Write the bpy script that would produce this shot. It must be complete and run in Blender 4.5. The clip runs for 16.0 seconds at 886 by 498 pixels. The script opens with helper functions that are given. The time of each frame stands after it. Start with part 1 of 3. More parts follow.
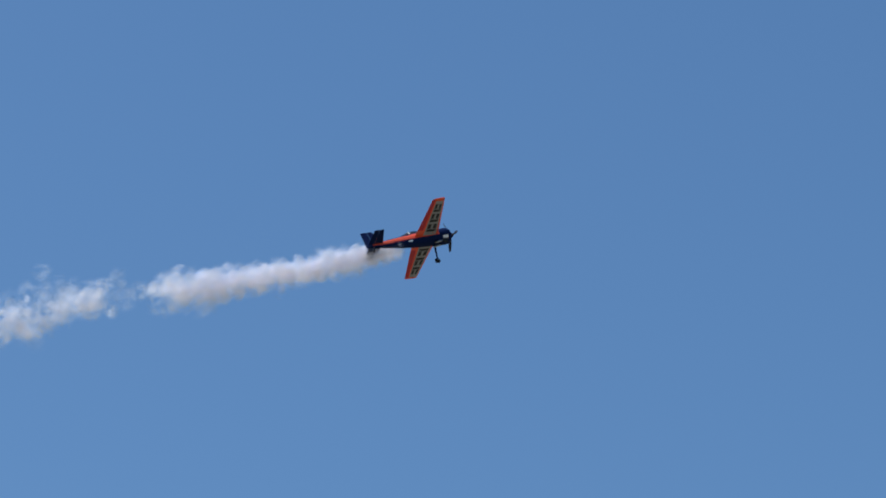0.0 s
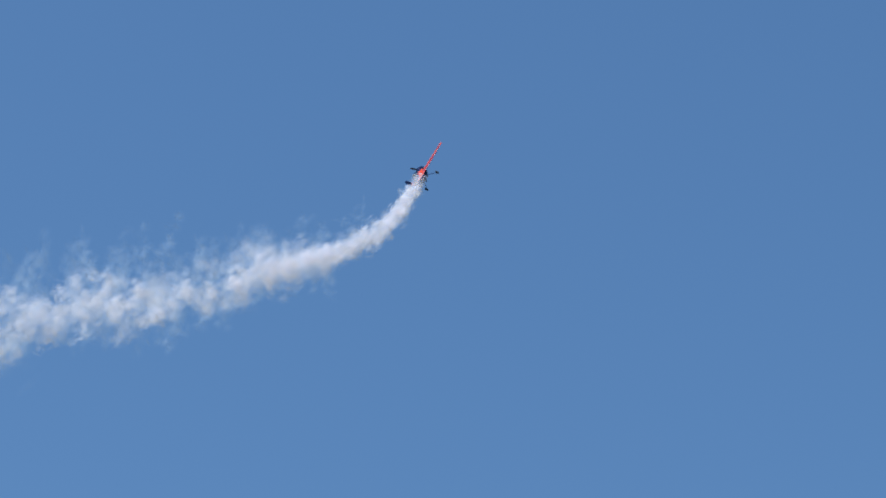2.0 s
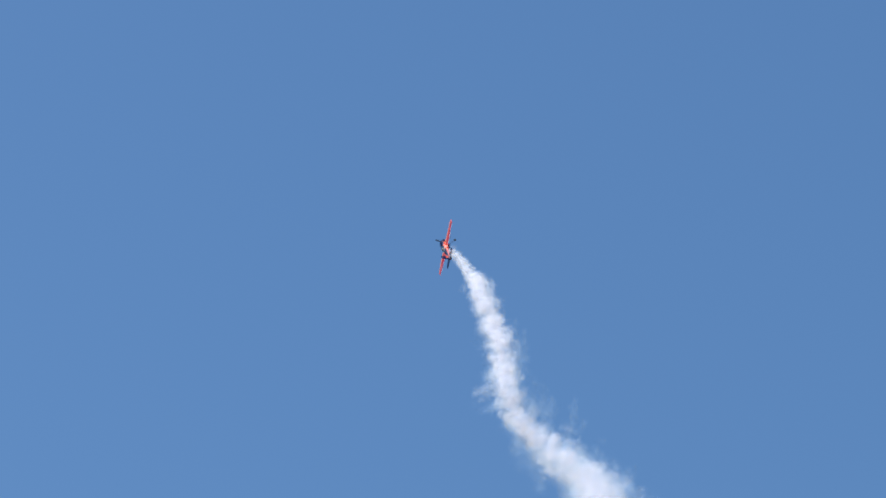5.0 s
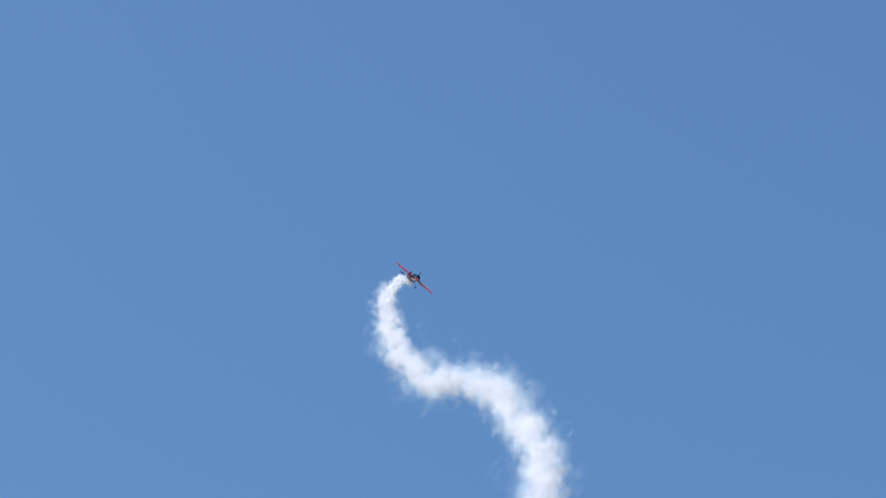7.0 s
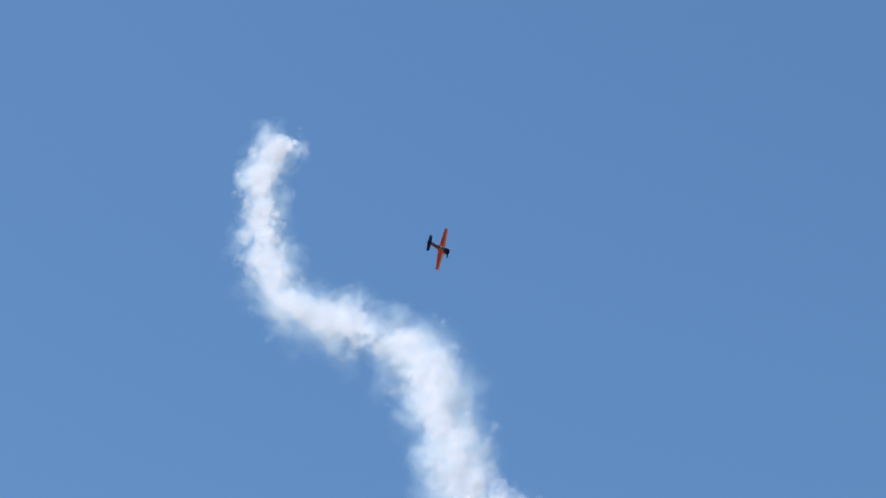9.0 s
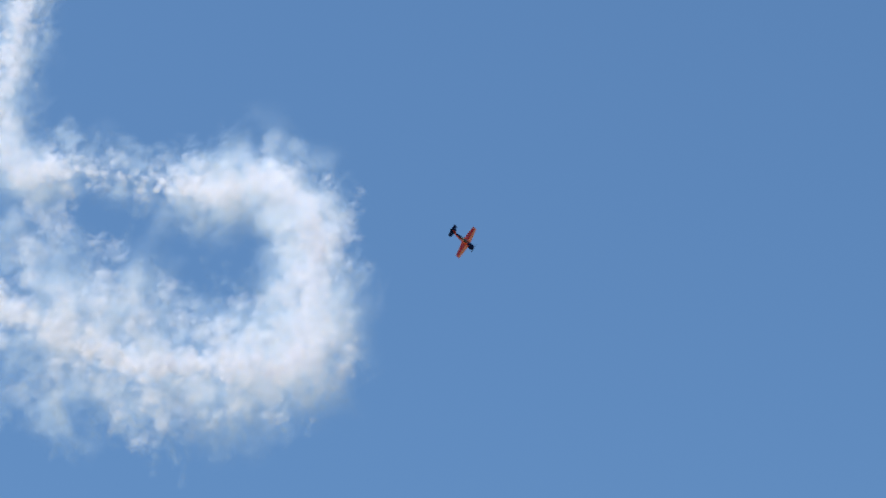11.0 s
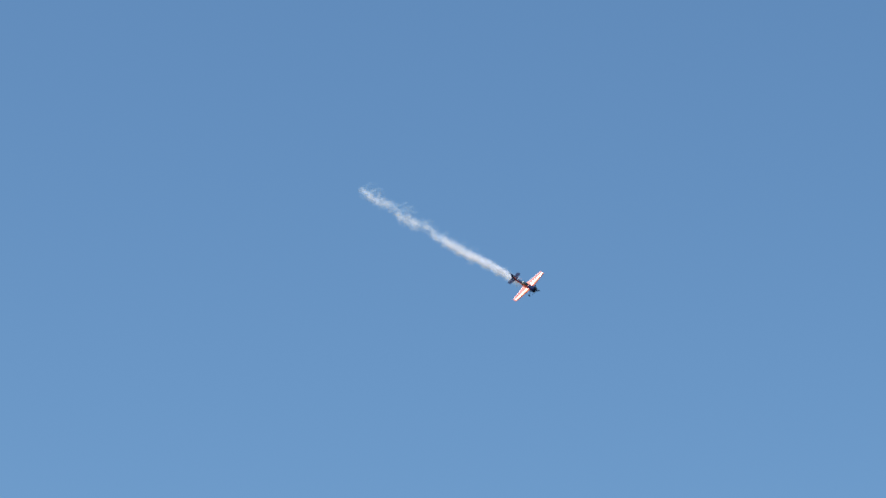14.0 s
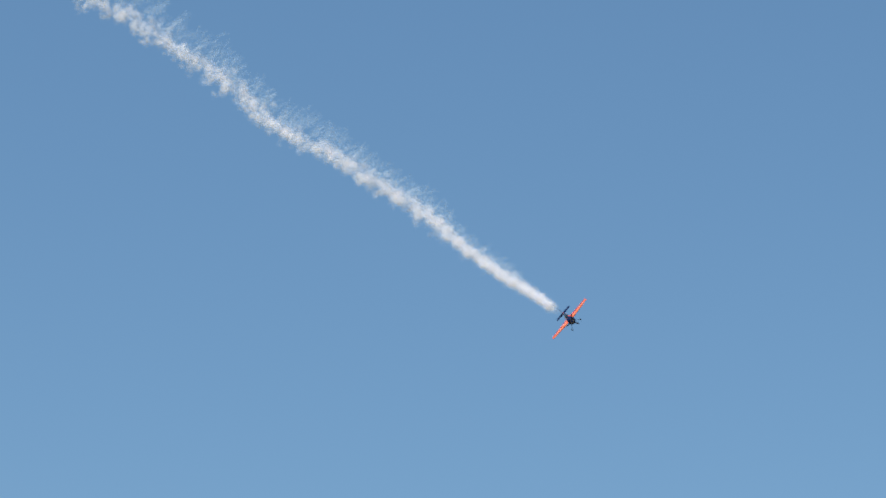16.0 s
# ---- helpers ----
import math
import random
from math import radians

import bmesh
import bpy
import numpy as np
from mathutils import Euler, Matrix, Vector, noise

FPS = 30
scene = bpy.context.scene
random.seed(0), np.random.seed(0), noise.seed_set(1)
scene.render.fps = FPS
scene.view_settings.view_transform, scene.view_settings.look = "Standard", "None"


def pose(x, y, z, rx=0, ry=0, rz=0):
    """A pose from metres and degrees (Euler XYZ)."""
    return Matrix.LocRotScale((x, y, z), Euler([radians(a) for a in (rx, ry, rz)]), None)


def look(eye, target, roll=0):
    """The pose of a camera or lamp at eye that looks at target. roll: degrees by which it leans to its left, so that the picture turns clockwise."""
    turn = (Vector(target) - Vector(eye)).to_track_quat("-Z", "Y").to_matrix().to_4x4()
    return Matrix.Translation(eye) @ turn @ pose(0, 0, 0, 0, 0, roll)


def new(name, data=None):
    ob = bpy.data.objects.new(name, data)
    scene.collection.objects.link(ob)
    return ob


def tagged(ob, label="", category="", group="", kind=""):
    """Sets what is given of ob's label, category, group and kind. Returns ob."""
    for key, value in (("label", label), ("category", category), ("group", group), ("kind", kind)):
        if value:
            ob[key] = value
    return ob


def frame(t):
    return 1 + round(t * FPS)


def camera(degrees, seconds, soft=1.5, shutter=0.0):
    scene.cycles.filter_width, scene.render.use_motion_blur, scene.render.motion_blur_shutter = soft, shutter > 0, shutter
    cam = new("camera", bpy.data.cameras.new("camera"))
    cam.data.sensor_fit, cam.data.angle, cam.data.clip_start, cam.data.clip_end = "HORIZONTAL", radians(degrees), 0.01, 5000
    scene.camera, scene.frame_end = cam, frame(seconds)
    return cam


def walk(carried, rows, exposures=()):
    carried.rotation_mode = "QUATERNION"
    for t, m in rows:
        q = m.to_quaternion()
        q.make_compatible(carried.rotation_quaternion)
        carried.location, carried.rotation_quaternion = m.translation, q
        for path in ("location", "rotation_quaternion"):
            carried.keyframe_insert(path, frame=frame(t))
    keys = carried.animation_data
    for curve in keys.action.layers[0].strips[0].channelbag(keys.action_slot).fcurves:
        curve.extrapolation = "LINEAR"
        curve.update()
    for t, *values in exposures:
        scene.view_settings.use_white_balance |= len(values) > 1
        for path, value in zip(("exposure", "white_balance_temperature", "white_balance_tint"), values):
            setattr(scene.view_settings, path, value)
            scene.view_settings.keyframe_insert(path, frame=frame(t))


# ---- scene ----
# ---- camera ----
cam = camera(12.0, 16.0, 1.8)
walk(cam, [
    (0, pose(0, 0, 1.7, 114.000, 0, -0.000)),
    (0.25, pose(0, 0, 1.7, 114.347, 0, -3.485)),
    (0.5, pose(0, 0, 1.7, 114.614, 0, -6.751)),
    (0.75, pose(0, 0, 1.7, 114.661, 0, -9.407)),
    (1, pose(0, 0, 1.7, 114.591, 0, -11.744)),
    (1.25, pose(0, 0, 1.7, 114.328, 0, -14.052)),
    (1.5, pose(0, 0, 1.7, 114.284, 0, -15.937)),
    (1.75, pose(0, 0, 1.7, 115.062, 0, -16.941)),
    (2, pose(0, 0, 1.7, 116.012, 0, -17.549)),
    (2.25, pose(0, 0, 1.7, 116.593, 0, -18.192)),
    (2.5, pose(0, 0, 1.7, 117.088, 0, -18.580)),
    (2.75, pose(0, 0, 1.7, 117.614, 0, -18.465)),
    (3, pose(0, 0, 1.7, 118.125, 0, -18.146)),
    (3.25, pose(0, 0, 1.7, 118.611, 0, -17.871)),
    (3.5, pose(0, 0, 1.7, 119.085, 0, -17.551)),
    (3.75, pose(0, 0, 1.7, 119.549, 0, -17.170)),
    (4, pose(0, 0, 1.7, 120.022, 0, -16.757)),
    (4.25, pose(0, 0, 1.7, 120.529, 0, -16.327)),
    (4.5, pose(0, 0, 1.7, 121.059, 0, -15.909)),
    (4.75, pose(0, 0, 1.7, 121.625, 0, -15.539)),
    (5, pose(0, 0, 1.7, 122.180, 0, -15.206)),
    (5.2, pose(0, 0, 1.7, 122.580, 0, -14.969)),
    (5.25, pose(0, 0, 1.7, 122.674, 0, -14.915)),
    (5.5, pose(0, 0, 1.7, 123.103, 0, -14.665)),
    (5.75, pose(0, 0, 1.7, 123.467, 0, -14.457)),
    (6, pose(0, 0, 1.7, 123.771, 0, -14.295)),
    (6.25, pose(0, 0, 1.7, 124.019, 0, -14.186)),
    (6.5, pose(0, 0, 1.7, 124.215, 0, -14.134)),
    (6.75, pose(0, 0, 1.7, 124.363, 0, -14.145)),
    (7, pose(0, 0, 1.7, 124.467, 0, -14.224)),
    (7.25, pose(0, 0, 1.7, 124.530, 0, -14.377)),
    (7.3, pose(0, 0, 1.7, 124.539, 0, -14.416)),
    (7.5, pose(0, 0, 1.7, 124.554, 0, -14.603)),
    (7.75, pose(0, 0, 1.7, 124.140, 0, -14.909)),
    (8, pose(0, 0, 1.7, 123.671, 0, -15.243)),
    (8.2, pose(0, 0, 1.7, 123.563, 0, -15.492)),
    (8.25, pose(0, 0, 1.7, 123.536, 0, -15.554)),
    (8.5, pose(0, 0, 1.7, 123.409, 0, -15.831)),
    (8.75, pose(0, 0, 1.7, 123.289, 0, -16.076)),
    (9, pose(0, 0, 1.7, 123.165, 0, -16.314)),
    (9.25, pose(0, 0, 1.7, 123.023, 0, -16.570)),
    (9.5, pose(0, 0, 1.7, 122.851, 0, -16.869)),
    (9.75, pose(0, 0, 1.7, 122.636, 0, -17.237)),
    (10, pose(0, 0, 1.7, 122.366, 0, -17.700)),
    (10.25, pose(0, 0, 1.7, 122.027, 0, -18.282)),
    (10.3, pose(0, 0, 1.7, 121.950, 0, -18.415)),
    (10.5, pose(0, 0, 1.7, 121.620, 0, -18.984)),
    (10.75, pose(0, 0, 1.7, 121.080, 0, -19.637)),
    (11, pose(0, 0, 1.7, 120.468, 0, -20.284)),
    (11.25, pose(0, 0, 1.7, 119.865, 0, -21.005)),
    (11.5, pose(0, 0, 1.7, 119.200, 0, -21.719)),
    (11.75, pose(0, 0, 1.7, 118.403, 0, -22.328)),
    (12, pose(0, 0, 1.7, 117.549, 0, -22.958)),
    (12.25, pose(0, 0, 1.7, 116.668, 0, -23.686)),
    (12.5, pose(0, 0, 1.7, 115.820, 0, -24.566)),
    (12.75, pose(0, 0, 1.7, 115.100, 0, -25.757)),
    (13, pose(0, 0, 1.7, 114.438, 0, -27.026)),
    (13.25, pose(0, 0, 1.7, 113.797, 0, -28.148)),
    (13.5, pose(0, 0, 1.7, 113.170, 0, -29.251)),
    (13.75, pose(0, 0, 1.7, 112.555, 0, -30.400)),
    (14, pose(0, 0, 1.7, 111.903, 0, -31.555)),
    (14.25, pose(0, 0, 1.7, 111.143, 0, -32.711)),
    (14.5, pose(0, 0, 1.7, 110.351, 0, -33.819)),
    (14.75, pose(0, 0, 1.7, 109.543, 0, -34.841)),
    (15, pose(0, 0, 1.7, 108.838, 0, -35.743)),
    (15.25, pose(0, 0, 1.7, 108.415, 0, -36.467)),
    (15.5, pose(0, 0, 1.7, 108.124, 0, -37.055)),
    (15.75, pose(0, 0, 1.7, 107.878, 0, -37.508)),
    (16, pose(0, 0, 1.7, 107.663, 0, -37.903)),
], exposures=[(0, 0.20, 6150, 8), (2.5, 0.34, 6150, 8), (4.5, 0.53, 6300, 8), (8, 0.71, 6450, 7), (10.5, 0.64, 6500, 7), (13, 0.60, 6600, 6), (14.5, 0.54, 6780, 5), (16, 0.43, 6980, 5)])

# ---- the flight ----
PLANE = [  # seconds, place, turn
    (0, pose(-1.14, 262.82, 119.46, -22.0, -18.1, 22.8)),
    (0.5, pose(30.11, 266.83, 123.85, -25.9, -26.0, 22.1)),
    (1, pose(59.22, 285.39, 138.56, -42.7, -31.8, 44.0)),
    (1.5, pose(87.26, 319.09, 162.91, -58.5, -36.9, 62.1)),
    (2, pose(108.08, 348.96, 187.83, -55.1, -43.9, 66.4)),
    (2.5, pose(120.68, 370.77, 205.58, -62.8, -47.9, 77.6)),
    (3, pose(126.11, 389.79, 223.78, -61.5, -49.8, 86.5)),
    (3.5, pose(127.11, 405.70, 241.27, -45.9, -55.6, 99.0)),
    (3.6, pose(126.91, 409.03, 245.06, -34.4, -60.4, 99.1)),
    (3.7, pose(126.59, 412.44, 248.77, -12.9, -57.0, 99.8)),
    (3.8, pose(126.30, 415.82, 252.74, 0.5, -59.0, 107.2)),
    (3.9, pose(126.27, 419.29, 256.81, 15.4, -60.0, 106.1)),
    (4, pose(126.05, 422.91, 261.31, 36.6, -63.7, 106.3)),
    (4.1, pose(126.12, 427.14, 265.47, 65.2, -57.5, 97.5)),
    (4.2, pose(125.99, 431.40, 270.29, 85.1, -56.0, 102.6)),
    (4.3, pose(125.99, 435.92, 275.00, 116.1, -50.9, 95.8)),
    (4.4, pose(126.02, 440.45, 279.77, 137.1, -55.1, 92.4)),
    (4.5, pose(126.22, 444.94, 284.30, 160.3, -56.9, 91.7)),
    (4.6, pose(126.44, 449.28, 288.76, -170.1, -57.1, 82.3)),
    (4.7, pose(126.66, 453.72, 292.94, -150.7, -60.1, 91.1)),
    (4.8, pose(126.85, 457.98, 297.46, -125.8, -54.8, 90.2)),
    (4.9, pose(127.27, 462.41, 301.83, -105.0, -49.3, 83.6)),
    (5, pose(127.31, 466.97, 306.52, -91.8, -53.1, 91.4)),
    (5.1, pose(127.56, 471.86, 311.10, -69.8, -59.1, 89.6)),
    (5.2, pose(127.52, 476.76, 315.81, -47.2, -51.5, 90.7)),
    (5.35, pose(127.53, 483.98, 322.78, -2.5, -50.3, 86.8)),
    (5.5, pose(127.56, 491.08, 329.68, 41.6, -49.1, 83.1)),
    (5.65, pose(127.65, 498.03, 336.46, 84.9, -47.7, 79.7)),
    (5.8, pose(127.83, 504.82, 343.08, 127.1, -46.2, 76.4)),
    (5.95, pose(128.11, 511.45, 349.52, 167.9, -44.6, 73.3)),
    (6.1, pose(128.52, 517.89, 355.72, -152.8, -43.0, 70.3)),
    (6.25, pose(129.08, 524.13, 361.66, -115.1, -41.2, 67.6)),
    (6.4, pose(129.83, 530.17, 367.30, -79.0, -39.4, 64.9)),
    (6.55, pose(130.77, 535.98, 372.59, -44.5, -37.6, 62.4)),
    (6.7, pose(131.94, 541.56, 377.50, -11.5, -35.7, 60.0)),
    (6.85, pose(133.37, 546.89, 381.98, 20.2, -33.8, 57.8)),
    (7, pose(135.06, 551.96, 386.01, 50.9, -31.8, 55.6)),
    (7.15, pose(137.06, 556.76, 389.55, 80.9, -29.8, 53.5)),
    (7.3, pose(139.38, 561.26, 392.55, 110.4, -27.7, 51.5)),
    (7.6, pose(144.82, 569.50, 397.19, 113.5, -28.3, 46.8)),
    (8, pose(153.35, 580.17, 400.73, 115.5, -16.5, 39.8)),
    (8.2, pose(158.59, 586.46, 402.82, 115.0, -20.0, 40.2)),
    (8.8, pose(175.32, 610.60, 417.18, 114.0, -12.5, 36.9)),
    (9.4, pose(194.10, 639.94, 438.41, 111.6, -0.8, 31.6)),
    (10, pose(216.26, 668.23, 454.39, 108.3, 10.1, 25.9)),
    (10.5, pose(238.29, 686.50, 454.92, 106.1, 15.6, 22.6)),
    (11, pose(263.64, 699.46, 442.91, 105.2, 22.6, 16.7)),
    (11.5, pose(290.14, 703.90, 423.81, 95.7, 28.5, 7.6)),
    (12, pose(314.91, 701.59, 399.89, 87.6, 33.7, -12.1)),
    (12.5, pose(340.77, 690.78, 375.10, 86.8, 35.2, -17.6)),
    (13, pose(364.89, 676.66, 347.58, 78.2, 37.7, -32.2)),
    (13.5, pose(385.47, 652.97, 319.07, 70.6, 36.3, -48.0)),
    (14, pose(401.08, 622.19, 291.59, 66.4, 35.6, -64.2)),
    (14.5, pose(410.53, 589.41, 264.93, 59.5, 31.5, -82.2)),
    (15, pose(412.95, 553.64, 238.02, 61.4, 30.7, -91.7)),
    (15.5, pose(407.39, 515.67, 212.00, 58.3, 31.7, -102.4)),
    (16, pose(394.62, 475.33, 187.09, 55.5, 27.9, -115.0)),
]
# how far the smoke has drifted at 8.0 and 10.5 s, by the second at which it was let out
DRIFT_EIGHT = [
    (-0.6, 4.4, 1.8, -2.8),
    (0, -0.4, -0.4, 0.9),
    (1, -1.8, -1.0, 2.7),
    (1.5, -2.8, -1.0, 3.4),
    (2, -3.4, -1.4, 4.5),
    (2.5, -4.3, -0.9, 4.2),
    (3, -8.3, 0.7, 3.3),
    (3.5, -11.5, 2.2, 2.1),
    (4, -8.8, -0.7, 4.4),
    (4.4, -2.7, -1.9, 3.9),
    (4.8, -2.8, -1.5, 3.2),
    (5.2, -2.3, -1.0, 2.4),
    (5.6, -4.0, 2.6, -2.2),
    (6, -4.9, 3.4, -3.0),
    (6.4, -5.0, 2.3, -1.4),
    (6.8, -4.2, 0.7, 0.6),
    (7.12, -1.8, -0.5, 1.5),
]
DRIFT_TEN = [
    (-0.6, 37.4, -6.7, 19.9),
    (0, 20.6, -11.3, 21.1),
    (0.8, -7.3, -9.9, 21.4),
    (1.2, -8.9, -9.0, 20.7),
    (1.6, -10.6, -6.2, 16.7),
    (2, -10.2, -3.2, 11.3),
    (2.4, -7.6, -2.8, 9.2),
    (2.8, -2.5, -3.5, 6.7),
    (3.2, 0.0, -4.3, 6.7),
    (3.6, 3.3, -6.3, 8.0),
    (4, 5.2, -6.7, 7.5),
    (4.4, 4.8, -1.8, 0.2),
    (4.7, 3.0, 1.6, -2.8),
    (4.95, -7.5, 5.2, -4.4),
    (5.1, -8.9, 6.8, -6.2),
    (5.3, -9.4, 8.8, -8.6),
    (5.6, -8.9, 7.2, -6.3),
    (6, -5.8, 3.5, -2.3),
    (6.4, -2.8, -0.6, 2.3),
    (6.8, -1.4, -4.2, 7.1),
    (7.2, -1.0, -6.5, 10.0),
]
BIRD = [
    (0, pose(108.0, 317.0, 222.9, -76, -31, 10)),
    (2.7, pose(129.7, 318.7, 205.6, -82, -31, 10)),
    (3, pose(131.9, 318.9, 203.9, -76, -31, 10)),
    (3.5, pose(135.9, 319.4, 200.6, -71, -31, 10)),
    (3.9, pose(139.4, 319.5, 197.9, -80, -31, 10)),
    (7, pose(179.4, 313.5, 189.9, -76, -31, 10)),
    (16, pose(429.4, 229.5, 177.9, -76, -31, 10)),
]

# ---- world and sun ----
SUN_AZ, SUN_EL = radians(-92), radians(60)
world = bpy.data.worlds.new("clear_sky")
scene.world = world
world.use_nodes = True
wn = world.node_tree.nodes
sky = wn.new("ShaderNodeTexSky")
sky.sky_type, sky.sun_disc = "NISHITA", False
sky.sun_elevation, sky.sun_rotation = SUN_EL, SUN_AZ
sky.altitude, sky.air_density, sky.dust_density, sky.ozone_density = 200, 1.0, 1.0, 4.0
wn["Background"].inputs["Strength"].default_value = 0.101
deep = wn.new("ShaderNodeHueSaturation")
deep.inputs["Hue"].default_value, deep.inputs["Saturation"].default_value = 0.497, 1.12
world.node_tree.links.new(sky.outputs[0], deep.inputs["Color"])
world.node_tree.links.new(deep.outputs[0], wn["Background"].inputs["Color"])

sun = new("sun", bpy.data.lights.new("sun", "SUN"))
sun.data.energy, sun.data.angle, sun.data.color = 4.0, radians(0.53), (1.0, 0.965, 0.935)
sun.matrix_world = look((math.sin(SUN_AZ) * math.cos(SUN_EL) * 900, math.cos(SUN_AZ) * math.cos(SUN_EL) * 900, math.sin(SUN_EL) * 900), (0, 0, 0))


# ---- materials ----
def material(name, colour, rough=0.5, metal=0.0, coat=0.0, vary=0.12, scale=3.0, bump=0.0, shine=0.3):
    m = bpy.data.materials.new(name)
    m.use_nodes = True
    n, k = m.node_tree.nodes, m.node_tree.links
    b = n["Principled BSDF"]
    b.inputs["Roughness"].default_value, b.inputs["Metallic"].default_value = rough, metal
    b.inputs["Specular IOR Level"].default_value = shine
    b.inputs["Coat Weight"].default_value, b.inputs["Coat Roughness"].default_value = coat, 0.08
    co = n.new("ShaderNodeTexCoord")
    big, fine, mix = n.new("ShaderNodeTexNoise"), n.new("ShaderNodeTexNoise"), n.new("ShaderNodeMix")
    big.inputs["Scale"].default_value, big.inputs["Detail"].default_value = scale, 4
    fine.inputs["Scale"].default_value, fine.inputs["Detail"].default_value = scale * 9, 3
    for t in (big, fine):
        k.new(co.outputs["Object"], t.inputs["Vector"])
    mul = n.new("ShaderNodeMath")
    mul.operation = "MULTIPLY"
    k.new(big.outputs[0], mul.inputs[0]), k.new(fine.outputs[0], mul.inputs[1])
    rng = n.new("ShaderNodeMapRange")
    rng.inputs["From Min"].default_value, rng.inputs["From Max"].default_value = 0.1, 0.45
    k.new(mul.outputs[0], rng.inputs["Value"])
    mix.data_type = "RGBA"
    mix.inputs["A"].default_value = (*[c * (1 - vary) for c in colour], 1)
    mix.inputs["B"].default_value = (*[min(1, c * (1 + vary)) for c in colour], 1)
    k.new(rng.outputs[0], mix.inputs["Factor"])
    k.new(mix.outputs["Result"], b.inputs["Base Color"])
    if bump:
        bp = n.new("ShaderNodeBump")
        bp.inputs["Strength"].default_value, bp.inputs["Distance"].default_value = bump, 0.02
        k.new(fine.outputs[0], bp.inputs["Height"]), k.new(bp.outputs[0], b.inputs["Normal"])
    return m


ORANGE = material("orange_paint", (0.74, 0.085, 0.03), 0.45, coat=0.4)
RED = material("red_paint", (0.46, 0.014, 0.026), 0.45, coat=0.3)
NAVY = material("navy_paint", (0.005, 0.014, 0.06), 0.55, shine=0.05)
GREY = material("grey_panel_paint", (0.27, 0.28, 0.29), 0.5)
MAROON = material("maroon_paint", (0.16, 0.012, 0.02), 0.5)
AMBER = material("amber_glare_paint", (0.74, 0.20, 0.075), 0.35, coat=0.5)
BLACK = material("black_lettering", (0.015, 0.015, 0.02), 0.5)
WHITE = material("white_paint", (0.8, 0.8, 0.78), 0.4, coat=0.4)
RUBBER = material("tyre_rubber", (0.02, 0.02, 0.02), 0.85)
STEEL = material("dull_steel", (0.35, 0.35, 0.36), 0.35, metal=1.0)
BLADE = material("dark_blade_paint", (0.02, 0.022, 0.03), 0.4)
FIELD = material("unseen_tan_field", (0.17, 0.15, 0.10), 0.95, vary=0.4, scale=0.02)
FEATHER = material("dark_feathers", (0.06, 0.04, 0.035), 0.8, scale=20)
GLASS = material("tinted_canopy", (0.02, 0.025, 0.03), 0.05, coat=1.0, vary=0.02)


def smoke_material(name, density, scale, low, high, held_back, through_it=0.42):
    """Oil smoke: soft flecks, thin at the rim and broken by grain. Its fine droplets scatter blue more than red, so thin smoke is bluish and dense smoke warm."""
    m = bpy.data.materials.new(name)
    m.use_nodes = True
    n, k = m.node_tree.nodes, m.node_tree.links
    n.remove(n["Principled BSDF"])
    uv, grad, ease = n.new("ShaderNodeUVMap"), n.new("ShaderNodeTexGradient"), n.new("ShaderNodeMapRange")
    uv.uv_map = "fleck"
    grad.gradient_type = "SPHERICAL"
    k.new(uv.outputs[0], grad.inputs[0])
    ease.interpolation_type = "SMOOTHSTEP"
    ease.inputs["From Max"].default_value = 0.85
    k.new(grad.outputs["Fac"], ease.inputs["Value"])
    co, grain, cut = n.new("ShaderNodeTexCoord"), n.new("ShaderNodeTexNoise"), n.new("ShaderNodeMapRange")
    grain.inputs["Scale"].default_value, grain.inputs["Detail"].default_value = scale, 5
    k.new(co.outputs["Object"], grain.inputs["Vector"])
    cut.inputs["From Min"].default_value, cut.inputs["From Max"].default_value = low, high
    k.new(grain.outputs[0], cut.inputs["Value"])
    mul, thin = n.new("ShaderNodeMath"), n.new("ShaderNodeMath")
    mul.operation = thin.operation = "MULTIPLY"
    k.new(ease.outputs[0], mul.inputs[0]), k.new(cut.outputs[0], mul.inputs[1])
    thin.inputs[1].default_value = density
    k.new(mul.outputs[0], thin.inputs[0])
    held, passed, white = n.new("ShaderNodeVectorMath"), n.new("ShaderNodeVectorMath"), n.new("ShaderNodeVectorMath")
    held.operation, passed.operation, white.operation = "SCALE", "SUBTRACT", "MULTIPLY"
    held.inputs[0].default_value = held_back
    k.new(thin.outputs[0], held.inputs["Scale"])
    passed.inputs[0].default_value = (1, 1, 1)
    k.new(held.outputs[0], passed.inputs[1])
    k.new(held.outputs[0], white.inputs[0])
    white.inputs[1].default_value = ALBEDO
    d, t, mix = n.new("ShaderNodeBsdfDiffuse"), n.new("ShaderNodeBsdfTranslucent"), n.new("ShaderNodeMixShader")
    mix.inputs[0].default_value = through_it
    k.new(white.outputs[0], d.inputs["Color"]), k.new(white.outputs[0], t.inputs["Color"])
    k.new(d.outputs[0], mix.inputs[1]), k.new(t.outputs[0], mix.inputs[2])
    clear, body = n.new("ShaderNodeBsdfTransparent"), n.new("ShaderNodeAddShader")
    k.new(passed.outputs[0], clear.inputs["Color"])
    k.new(clear.outputs[0], body.inputs[0]), k.new(mix.outputs[0], body.inputs[1])
    k.new(body.outputs[0], n["Material Output"].inputs["Surface"])
    return m


